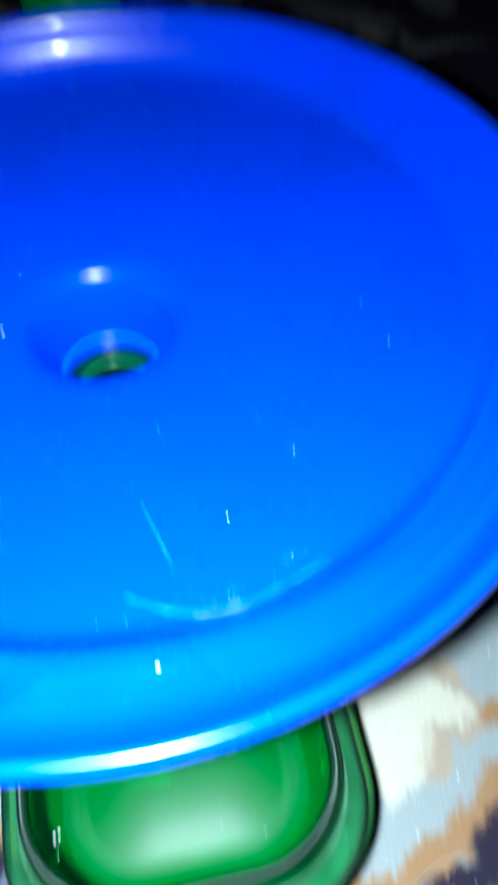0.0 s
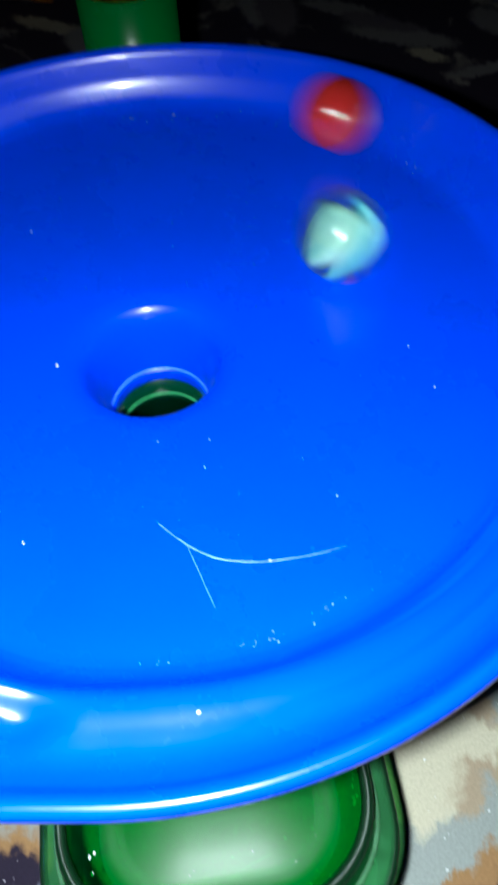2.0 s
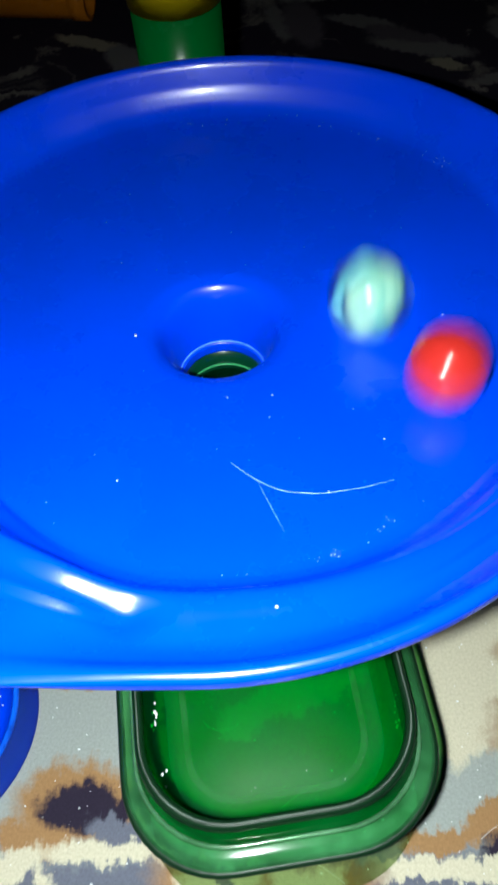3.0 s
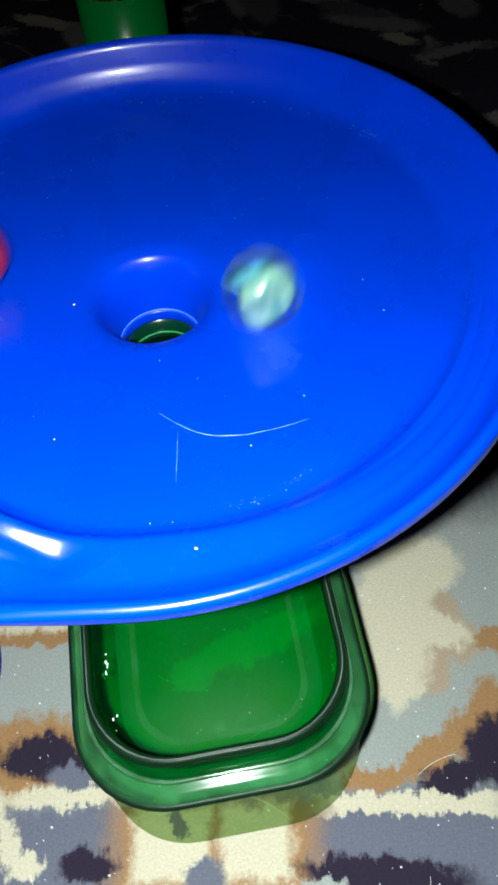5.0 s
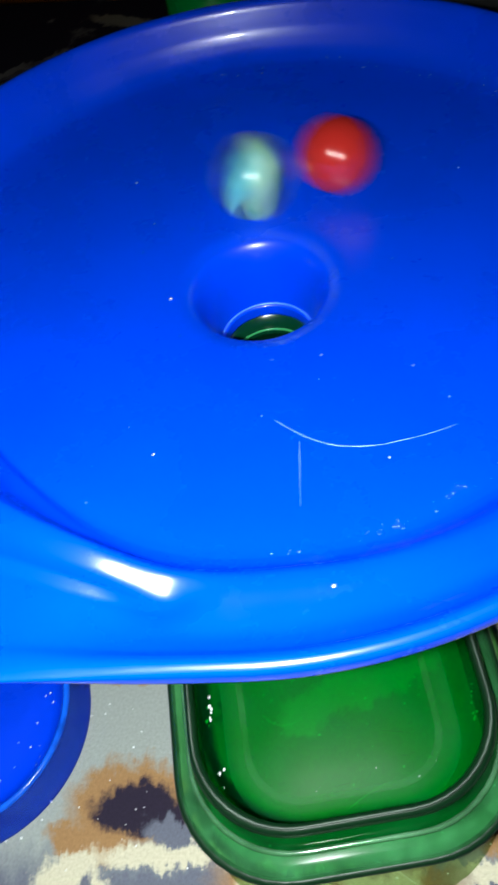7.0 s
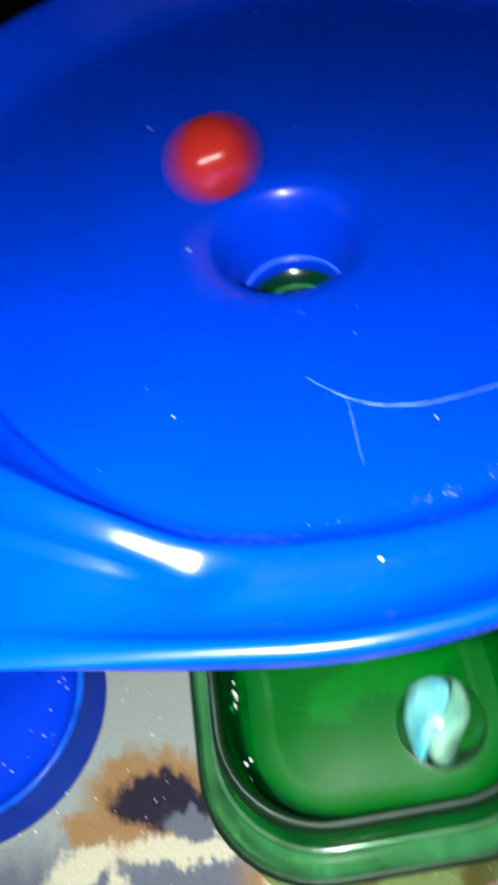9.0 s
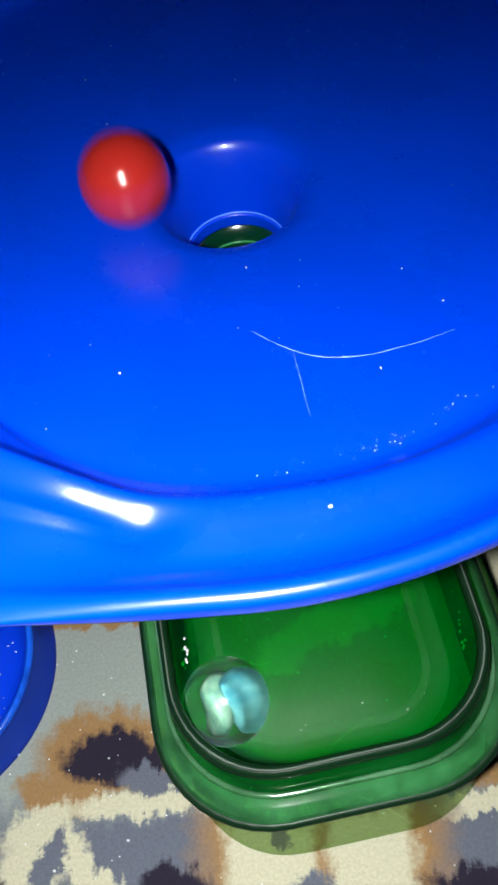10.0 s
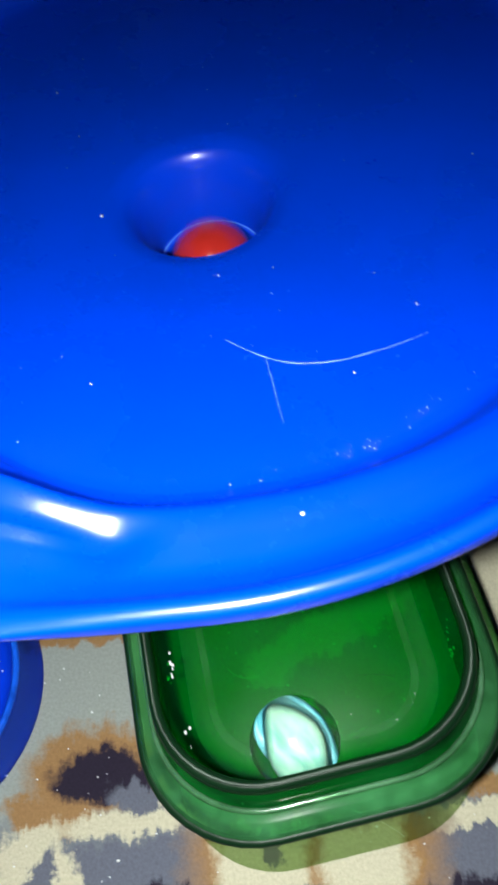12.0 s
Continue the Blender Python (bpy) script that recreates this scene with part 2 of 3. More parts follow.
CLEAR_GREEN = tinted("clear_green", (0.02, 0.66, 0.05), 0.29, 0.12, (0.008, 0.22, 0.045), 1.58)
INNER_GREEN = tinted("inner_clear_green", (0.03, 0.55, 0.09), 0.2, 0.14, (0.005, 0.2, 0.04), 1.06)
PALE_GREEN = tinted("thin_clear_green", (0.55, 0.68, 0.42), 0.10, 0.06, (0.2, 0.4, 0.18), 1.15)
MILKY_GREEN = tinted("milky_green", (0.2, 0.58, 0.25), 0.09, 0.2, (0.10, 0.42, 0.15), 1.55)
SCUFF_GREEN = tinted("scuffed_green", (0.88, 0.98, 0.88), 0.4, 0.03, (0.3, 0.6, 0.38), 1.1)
# Lighter colour paints the highlight line between collar and shoulder; gloss adds more.
STEP_GREEN = tinted("bright_line_green", (0.3, 0.65, 0.35), 0.13, 0.22, (0.2, 0.45, 0.25), 1.8)
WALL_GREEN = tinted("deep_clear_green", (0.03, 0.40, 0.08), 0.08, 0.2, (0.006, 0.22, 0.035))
# Paler ridge colour paints the grey-white glint along the tray's rim.
RIDGE_GREEN = plastic("glint_green_ridge", (0.06, 0.085, 0.065), 0.6, 0.6, 0.2)
MILKY_BLUE = tinted("milky_blue", (0.06, 0.2, 0.85), 0.2, 0.75, (0.012, 0.12, 0.85), 1.4)
FLANGE_BLUE = tinted("clear_blue_flange", (0.40, 0.48, 0.90), 0.2, 0.3, (0.03, 0.09, 0.55), 1.2)
BASE_BLUE = plastic("bright_blue_plastic", (0.003, 0.045, 0.75), 0.3, 0.15, 0.1)
# Near-black edges: dark refraction lines of clear plastic, put into the colour.
EDGE_GREEN = plastic("dark_outline_green", (0.003, 0.018, 0.006), 0.4)
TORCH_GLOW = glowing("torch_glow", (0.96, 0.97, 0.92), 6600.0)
BLACK = plastic("black_plastic", (0.02, 0.02, 0.02), 0.5)
RING_BLUE = plastic("ring_pale_blue", (0.10, 0.27, 0.72), 0.3, 0.5)
# Lighter than the tube: the bright arc in the hole is painted in.
LIP_GREEN = plastic("lip_glint_green", (0.05, 0.30, 0.10), 0.12)
SCRATCH = plastic("scratched_blue", (0.22, 0.45, 0.85), 0.35)
DUST = plastic("dust", (0.75, 0.78, 0.8), 0.7)
EDGE_GREEN.node_tree.nodes["Principled BSDF"].inputs["Specular IOR Level"].default_value = 0.25
CARPET = carpet_material()
PLASTER = plastic("plaster", (0.62, 0.58, 0.52), 0.9, 0.06)


# ---- building helpers ----
def part(name, bm, mat, parent=None, label="", smooth=True):
    me = bpy.data.meshes.new(name)
    bmesh.ops.recalc_face_normals(bm, faces=bm.faces)
    bm.to_mesh(me)
    bm.free()
    for f in me.polygons:
        f.use_smooth = smooth
    me.materials.append(mat)
    ob = new(name, me)
    if parent:
        ob.parent = parent
    if label:
        ob["label"] = label
    return ob


def lathe(profile, steps=192, warp=None, start=0.0, sweep=360.0, closed=True):
    """A closed profile of (radius, height) in mm swept about the z axis."""
    bm = bmesh.new()
    whole = sweep >= 360.0
    rings = []
    for i in range(steps if whole else steps + 1):
        a = radians(start + sweep * i / steps)
        ring = []
        for r, z in profile:
            if warp:
                r, z = warp(r, z, a)
            ring.append(bm.verts.new((r * math.cos(a) * MM, r * math.sin(a) * MM, z * MM)))
        rings.append(ring)
    k = len(profile)
    for i in range(steps):
        one, two = rings[i], rings[(i + 1) % len(rings)]
        for j in range(k if closed else k - 1):
            bm.faces.new((one[j], two[j], two[(j + 1) % k], one[(j + 1) % k]))
    if not whole:
        bm.faces.new(rings[0])
        bm.faces.new(rings[-1][::-1])
    return bm


def smooth_profile(points, per=4):
    """A Catmull-Rom curve through the points of an open profile."""
    out = []
    for i in range(len(points) - 1):
        p0, p1, p2, p3 = (Vector(points[max(0, min(len(points) - 1, i + k))]) for k in (-1, 0, 1, 2))
        for s in range(per):
            t = s / per
            out.append(tuple(0.5 * (2 * p1 + (p2 - p0) * t + (2 * p0 - 5 * p1 + 4 * p2 - p3) * t * t + (3 * p1 - p0 - 3 * p2 + p3) * t ** 3)))
    return out + [points[-1]]


def outline(w, d, r, steps=10):
    """A rounded rectangle's corner points, counter-clockwise, half sizes w, d and corner radius r."""
    pts = []
    for cx, cy, a0 in ((w - r, d - r, 0), (r - w, d - r, 90), (r - w, r - d, 180), (w - r, r - d, 270)):
        for i in range(steps + 1):
            a = radians(a0 + 90 * i / steps)
            pts.append((cx + r * math.cos(a), cy + r * math.sin(a)))
    return pts


def stack(levels, closed=False, cap=False):
    """Rounded rectangles (half width, half depth, corner, height in mm) joined one to the next."""
    bm = bmesh.new()
    rings = [[bm.verts.new((x * MM, y * MM, z * MM)) for x, y in outline(w, d, r)] for w, d, r, z in levels]
    pairs = list(zip(rings, rings[1:])) + ([(rings[-1], rings[0])] if closed else [])
    for a, b in pairs:
        for i in range(len(a)):
            j = (i + 1) % len(a)
            bm.faces.new((a[i], a[j], b[j], b[i]))
    if cap:
        bm.faces.new(rings[-1])
    return bm


# ---- the carpet, and an unseen room added around it ----
def slab(x0, x1, y0, y1, z0, z1):
    bm = bmesh.new()
    bmesh.ops.create_cube(bm, size=1.0)
    bmesh.ops.scale(bm, vec=(x1 - x0, y1 - y0, z1 - z0), verts=bm.verts)
    bmesh.ops.translate(bm, vec=((x0 + x1) / 2, (y0 + y1) / 2, (z0 + z1) / 2), verts=bm.verts)
    return bm


def carpet():
    bm = slab(-0.85, 0.85, -0.75, 0.95, -0.012, 0.0)
    tagged(part("carpet", bm, CARPET, smooth=False), "dark navy woven carpet with cream, grey and brown motifs", "carpet", kind="structure")


# Unseen walls, floor and ceiling of arbitrary size, added to close off reflections.
def room():
    for name, box in (("wall_north", (-1, 1, 1.1, 1.2, -0.012, 2.2)), ("wall_south", (-1, 1, -0.9, -0.8, -0.012, 2.2)),
                      ("wall_west", (-1.1, -1, -0.9, 1.2, -0.012, 2.2)), ("wall_east", (1, 1.1, -0.9, 1.2, -0.012, 2.2)),
                      ("ceiling", (-1.1, 1.1, -0.9, 1.2, 2.2, 2.3)), ("floor", (-1.1, 1.1, -0.9, 1.2, -0.1, -0.012))):
        tagged(part(name, slab(*box), PLASTER, smooth=False), "plain plastered " + name.split("_")[0] + " added out of view", name.split("_")[0], kind="structure")


# ---- the funnel dish ----
RIM = 110.1


def dish_floor(r):
    """Height of the dish's floor, in mm under the rim."""
    k = (r - 12.1) / 45.3
    return -13.35 + 1.5 * (1 - (1 - k / 0.5055) ** 2) if r < 35 else -11.85 + (r - 35) * 0.03


def inlet(deg):
    """How far the wide inlet track is open at an angle: 1 in front, fading round to 0 at the back."""
    d = (deg + 180) % 360 - 180
    if d < -150:
        return max(0.0, 1 + (d + 150) / 20)
    return 1 - min(1.0, max(0.0, (d + 85) / 135))


def bulge(r, deg):
    """The rim runs out straight towards the inlet."""
    d = (deg - 269.5 + 180) % 360 - 180
    if r < 58 or d > 0 or d < -70:
        return r
    reach = 76.7 / math.cos(radians(d)) if d > -38 else 97.3 + (76.7 - 97.3) * (-38 - d) / 32
    return r + (r - 58) / 18.7 * (reach - 76.7)


def eased(u):
    u = max(0.0, min(1.0, u))
    return u * u * (3 - 2 * u)


def ramp_up(deg):
    """The inlet's bed comes down towards the front, in mm, bent to place its highlight."""
    d = (deg + 180) % 360 - 180
    if d < -168:
        return 0.0
    up = 0.44 * 2.3 * math.log(1 + math.exp(min(60.0, (-98.8 - d) / 2.3)))
    up = -0.8 * math.log(math.exp(-up / 0.8) + math.exp(-(4.8 + (up - 4.8) * 0.08) / 0.8))
    return up - 3.0 * eased((d + 74) / 46) * eased((22 - d) / 58)


def funnel():
    throat = smooth_profile([(8.5, -29.5), (8.4, -27.6), (8.5, -27.0), (9.0, -26.6), (9.2, -25.6), (9.8, -21.5), (10.6, -18.0), (11.3, -16.0), (11.95, -14.8), (12.7, -14.0), (13.5, -13.6)], 4)
    throat += [(r, dish_floor(r)) for r in (14.8, 16, 17.5, 19, 21.5, 25, 30, 35, 40)]
    front = [(44, -11.7), (48, -11.75), (51, -11.8), (53.8, -12.0)]
    front += smooth_profile([(55.6, -12.05), (57.2, -11.3), (58.5, -9.9), (59.6, -7.9), (60.6, -6.1), (61.5, -5.35), (62.5, -5.15), (64.2, -5.25), (66.6, -5.55), (69.8, -5.5), (72.6, -3.6), (74.0, -1.1), (75.0, -0.15), (76.0, -0.15), (76.8, -1.0), (76.7, -3.4)], 4)
    back = [(47, -11.5), (54, -11.2), (60, -11.0), (64, -10.85)]
    back += smooth_profile([(66, -10.75), (66.8, -10.6), (67.6, -10.4), (68.6, -9.9), (69.4, -9.3), (70.2, -8.5), (70.9, -7.6), (71.6, -6.6), (72.3, -5.4), (72.9, -4.0), (73.5, -2.6), (74.2, -1.1), (75.1, -0.15), (76.0, -0.15), (76.8, -1.0), (76.7, -3.4)], 4)
    under = [(76.0, -4.0), (75.3, -3.6)]
    low_front = [(74.6, -3.4), (71, -8.3), (66.6, -9.0), (63, -8.4), (61.5, -13.6), (55, -14.1), (44, -13.8)]
    low_back = [(74.9, -2.8), (74.6, -6), (73.6, -10), (71, -12.4), (68, -12.8), (60, -13.2), (48, -13.8)]
    stub = [(36, -14.0), (24, -14.9), (15.5, -16.5), (12.6, -20), (11.5, -26), (10.6, -29.5)]
    one = throat + front + under + low_front + stub
    two = throat + back + under + low_back + stub
    bm = bmesh.new()
    steps, k = 288, len(one)
    rings = []
    for i in range(steps):
        deg = 360 * i / steps
        w, c, q = inlet(deg), math.cos(radians(deg)), math.sin(radians(deg))
        ring = []
        for (r1, z1), (r2, z2) in zip(one, two):
            lean = 3.6 * eased((-98 - ((deg + 180) % 360 - 180)) / 36) * max(0.0, min(1.0, (r1 - 52) / 6, (75 - r1) / 6))
            r, z = bulge(r1 * w + r2 * (1 - w), deg) - lean * w, z1 * w + z2 * (1 - w)
            d = (deg + 180) % 360 - 180
            # Dent shaped so the highlight sits here and looks broader.
            wide = 1.5 + 1.2 * math.exp(-((d + 100.0) / 4.0) ** 2)
            z -= 0.6 * wide * eased((-93 - d) / 7) * math.exp(-((r1 - 63.0 - 0.8 * wide) / wide) ** 2) * w
            z += ramp_up(deg) * max(0.0, min(1.0, (r1 - 59.3) / 2.1, -z1 / 6.9 if r1 > 66.5 else 1.0))
            ring.append(bm.verts.new((r * c * MM, r * q * MM, z * MM)))
        rings.append(ring)
    for i in range(steps):
        a, b = rings[i], rings[(i + 1) % steps]
        for j in range(k):
            bm.faces.new((a[j], b[j], b[(j + 1) % k], a[(j + 1) % k]))
    thing = new("marble_funnel")
    thing.location = (0, 0, RIM * MM)
    part("dish", bm, BLUE, thing, "glossy royal-blue moulded dish with a centre hole")
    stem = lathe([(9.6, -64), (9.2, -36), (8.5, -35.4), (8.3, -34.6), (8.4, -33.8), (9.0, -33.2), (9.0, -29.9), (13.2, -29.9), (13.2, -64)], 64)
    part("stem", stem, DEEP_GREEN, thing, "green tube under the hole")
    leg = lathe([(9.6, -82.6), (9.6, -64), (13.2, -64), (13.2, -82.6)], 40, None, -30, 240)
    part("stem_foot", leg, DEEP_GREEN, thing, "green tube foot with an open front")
    part("throat_ring", lathe([(8.8, -27.0), (9.0, -26.9), (9.05, -26.65), (8.9, -26.55)], 96), RING_BLUE, thing, "paler ring in the throat")
    part("lip_glint", lathe([(8.1, -33.5), (8.35, -33.2), (8.6, -33.5), (8.35, -33.9)], 96), LIP_GREEN, thing, "paler green lip with its bright arc in the colour")
    return tagged(thing, "glossy royal-blue plastic funnel dish of a marble run", "marble run")


def specks():
    """Dust and lint on the dish, and its fine scratches."""
    rng = random.Random(5)
    bm = bmesh.new()

    def speck(x, y, size, tall=0.5):
        r = math.hypot(x, y)
        w = 1.0 if inlet(math.degrees(math.atan2(y, x))) > 0.6 else 0.0
        far = -11.68 if r < 58.5 else -5.15 - (r - 62.5) * 0.09
        z = RIM + (dish_floor(r) if r < 45 else far * w + (1 - w) * dish_floor(r)) + size * 0.15
        grown = bmesh.ops.create_icosphere(bm, subdivisions=1, radius=size * MM)["verts"]
        turn = Matrix.Rotation(rng.uniform(0, 6.3), 4, "Z") @ Matrix.Diagonal((rng.uniform(0.7, 1.5), 1, tall, 1))
        for v in grown:
            v.co = Vector((x * MM, y * MM, z * MM)) + turn @ v.co
    speck(-16.2, -36.7, 0.2)
    speck(19.6, -40.5, 0.17)
    speck(-16, -1.7, 0.3)
    speck(-24.9, 31.4, 0.2)
    speck(29.7, -29.9, 0.17)
    speck(43.5, -0.8, 0.2)
    speck(46.7, -9.8, 0.2)
    speck(10.7, -63.9, 0.3)
    for _ in range(70):
        r, a = rng.gauss(66.5, 1.2), radians(rng.uniform(18, 100))
        for v in bmesh.ops.create_icosphere(bm, subdivisions=1, radius=rng.choice((0.05, 0.07, 0.1, 0.13)) * MM)["verts"]:
            v.co = Vector((r * math.cos(a), r * math.sin(a), RIM - 10.65 + max(0, r - 66.5) * 0.5)) * MM + v.co
    for _ in range(46):
        r, a = rng.gauss(55.3, 0.5), radians(rng.uniform(-88, -30))
        speck(r * math.cos(a), r * math.sin(a), rng.choice((0.04, 0.05, 0.07, 0.1)))
    for _ in range(45):
        r, a = rng.uniform(16, 53), rng.uniform(0, 2 * math.pi)
        speck(r * math.cos(a), r * math.sin(a), rng.choice((0.05, 0.06, 0.08, 0.12)))
    tagged(part("dust", bm, DUST), "pale dust specks scattered on the blue dish", "dust", kind="stuff")


def hair(points, thick, label):
    """A thin fibre lying on the dish's floor, its points in mm about its own middle."""
    line = smooth_profile(points, 5)
    bm, prev = bmesh.new(), None
    for i, (x, y) in enumerate(line):
        u = i / (len(line) - 1)
        ax, ay = line[min(i + 1, len(line) - 1)][0] - line[max(i - 1, 0)][0], line[min(i + 1, len(line) - 1)][1] - line[max(i - 1, 0)][1]
        far = math.hypot(ax, ay)
        fat = thick * (0.4 + 0.6 * math.sin(math.pi * min(0.97, max(0.03, u ** 0.8)))) * (1 + 0.3 * math.sin(37 * u))
        ring = [bm.verts.new(Vector((x - ay / far * o * fat, y + ax / far * o * fat, 0.02 + h * fat)) * MM) for o, h in ((-1, 0.3), (-0.6, 1.0), (0.6, 1.0), (1, 0.3))]
        if prev:
            for m in range(3):
                bm.faces.new((prev[m], prev[m + 1], ring[m + 1], ring[m]))
        prev = ring
    return tagged(part("hair", bm, SCRATCH), label, "hair", "hairs on the dish")


# ---- bases ----
def base(name, mats, label):
    tray_mat, inner_mat, wall_mat, shoulder_mat, edge_mat, scuff_mat, collar_mat, step_mat, ridge_mat = mats
    thing = new(name)
    w, d = 32.6, 46

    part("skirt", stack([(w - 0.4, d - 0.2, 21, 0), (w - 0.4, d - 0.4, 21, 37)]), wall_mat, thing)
    part("shoulder", stack([(w - 0.3, d - 0.3, 21, 37.9), (w - 0.6, d - 0.7, 20.8, 38.7), (w - 1.1, d - 1.4, 20.5, 39.2), (w - 1.7, d - 2.2, 20.1, 39.5), (w - 2.3, d - 3.0, 19.8, 39.7), (w - 2.9, d - 3.8, 19.4, 39.85), (w - 3.4, d - 4.6, 19, 40.1)]), shoulder_mat, thing)
    part("collar", stack([(w - 3.4, d - 4.6, 19, 40.1), (w - 4.1, d - 5.6, 18.6, 42.0), (w - 4.6, d - 6.4, 18.2, 46.4)]), collar_mat, thing)
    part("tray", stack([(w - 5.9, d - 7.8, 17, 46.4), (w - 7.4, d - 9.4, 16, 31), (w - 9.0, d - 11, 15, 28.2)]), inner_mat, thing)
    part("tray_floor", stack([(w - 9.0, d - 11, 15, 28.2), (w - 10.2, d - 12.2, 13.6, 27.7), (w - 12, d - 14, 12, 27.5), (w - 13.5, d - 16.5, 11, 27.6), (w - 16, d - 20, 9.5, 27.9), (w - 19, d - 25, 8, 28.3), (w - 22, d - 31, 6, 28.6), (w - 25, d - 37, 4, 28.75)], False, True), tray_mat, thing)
    part("scuff_ring", stack([(w - 12.4, d - 15.4, 11.2, 27.62), (w - 12.8, d - 15.8, 11, 27.68), (w - 13.3, d - 16.3, 10.6, 27.72), (w - 13.8, d - 16.8, 10.3, 27.7)]), scuff_mat, thing, "pale worn ring on the tray floor")
    for x0, y0, x1, y1, bow in ((8, -19.5, 15.5, -21.5, 0.15), (11, -25, 14.5, -24.2, -0.1), (-5, -28.6, 0, -28.2, 0.1)):
        bm, last = bmesh.new(), None
        for i in range(13):
            u = i / 12
            x, y, fat = x0 + (x1 - x0) * u, y0 + (y1 - y0) * u + bow * math.sin(math.pi * u), 0.012 + 0.022 * math.sin(math.pi * u)
            z = 27.72 + 0.1 * max(0.0, 31 + y)
            now = [bm.verts.new(Vector((x, y + o * fat, z + h * fat)) * MM) for o, h in ((-1, 0), (0, 0.6), (1, 0))]
            if last:
                for m in (0, 1):
                    bm.faces.new((last[m], last[m + 1], now[m + 1], now[m]))
            last = now
        part("scratch", bm, MILKY_GREEN, thing, "fine pale scratch in the tray floor")
    part("step", stack([(w - 2.9, d - 4.0, 19.3, 40.4), (w - 3.0, d - 4.1, 19.2, 40.9), (w - 3.3, d - 4.45, 19.05, 41.2), (w - 3.7, d - 4.85, 18.9, 41.0), (w - 3.8, d - 5.0, 18.8, 40.5)], True), step_mat, thing, "shiny bead with the edge glint in its colour")
    part("rim", stack([(w - 4.2, d - 6.0, 18.4, 45.6), (w - 4.5, d - 6.3, 18.2, 46.8), (w - 5.2, d - 7.1, 17.8, 47.3), (w - 6.0, d - 7.9, 17.2, 46.9), (w - 6.3, d - 8.2, 17.0, 45.6)], True), edge_mat, thing)
    part("ridge", stack([(w - 5.0, d - 6.9, 17.9, 47.25), (w - 5.1, d - 7.0, 17.85, 47.5), (w - 5.35, d - 7.25, 17.7, 47.5), (w - 5.45, d - 7.35, 17.6, 47.2)], True), ridge_mat, thing, "paler ridge with the rim's glint in its colour")
    part("flange", stack([(w, d, 21, 36.6), (w + 0.35, d + 0.35, 21.2, 37.5), (w, d, 21, 38.3), (w - 1.1, d - 1.1, 20.4, 38.5), (w - 1.0, d - 1.0, 20.4, 37.0)], True), edge_mat, thing)
    return tagged(thing, label, "marble run base")


def round_base():
    """A low round base: a sloping clear skirt, a bright rim and a shallow floor."""
    thing = new("blue_base")
    part("skirt", lathe(smooth_profile([(32.0, 0.1), (31.9, 1.0), (31.4, 2.0), (30.5, 3.4), (29.6, 5.2), (28.7, 7.3)], 4) + [(27.6, 7.2), (28.6, 5.0), (29.6, 3.0), (30.6, 0.4)], 128), FLANGE_BLUE, thing, "dark clear blue skirt")
    part("rim", lathe(smooth_profile([(28.7, 7.2), (28.5, 7.9), (28.0, 8.2), (27.4, 8.0), (27.1, 7.2)], 3), 128), MILKY_BLUE, thing, "bright rounded rim")
    part("tray", lathe(smooth_profile([(27.3, 7.4), (26.6, 6.0), (25.2, 4.6), (22.5, 3.8), (15, 3.4), (0.05, 3.3)], 4) + [(0.05, 2.2), (26.8, 2.2)], 128), BASE_BLUE, thing)
    rng = random.Random(3)
    bm = bmesh.new()
    for _ in range(16):
        r, a, size = rng.uniform(15, 26), radians(rng.uniform(-75, 20)), rng.choice((0.07, 0.1, 0.14, 0.22))
        z = 3.75 + max(0, r - 22.5) * 0.33
        for v in bmesh.ops.create_icosphere(bm, subdivisions=1, radius=size * MM)["verts"]:
            v.co = Vector((r * math.cos(a), r * math.sin(a), z)) * MM + Vector((v.co.x * 1.3, v.co.y, v.co.z * 0.6))
    part("scuffs", bm, DUST, thing, "pale scuffs and grit")
    return tagged(thing, "low round blue plastic base standing on the carpet", "marble run base")


def crumbs():
    """Pale crumbs in the corners of the green tray."""
    rng = random.Random(8)
    bm = bmesh.new()
    for cx, cy, z, sx, sy, count, size in ((-19.1, -59, 43, 0.35, 2.8, 6, 0.34), (-18.2, -55.5, 34, 0.5, 3.8, 9, 0.4), (-15.6, -68, 32, 0.5, 2.5, 3, 0.4),
                                           (34.3, -54.5, 33, 0.5, 4, 12, 0.3), (14, -64, 28, 13, 6, 10, 0.13)):
        for _ in range(count):
            x, y, r = cx + rng.uniform(-sx, sx), cy + rng.uniform(-sy, sy), size * rng.uniform(0.5, 1.0)
            for v in bmesh.ops.create_icosphere(bm, subdivisions=1, radius=r * MM)["verts"]:
                v.co = Vector((x, y, z)) * MM + Vector((v.co.x, v.co.y * 1.4, v.co.z * 0.7))
    tagged(part("crumbs", bm, DUST), "pale crumbs lying in the clear green tray", "crumbs", kind="stuff")


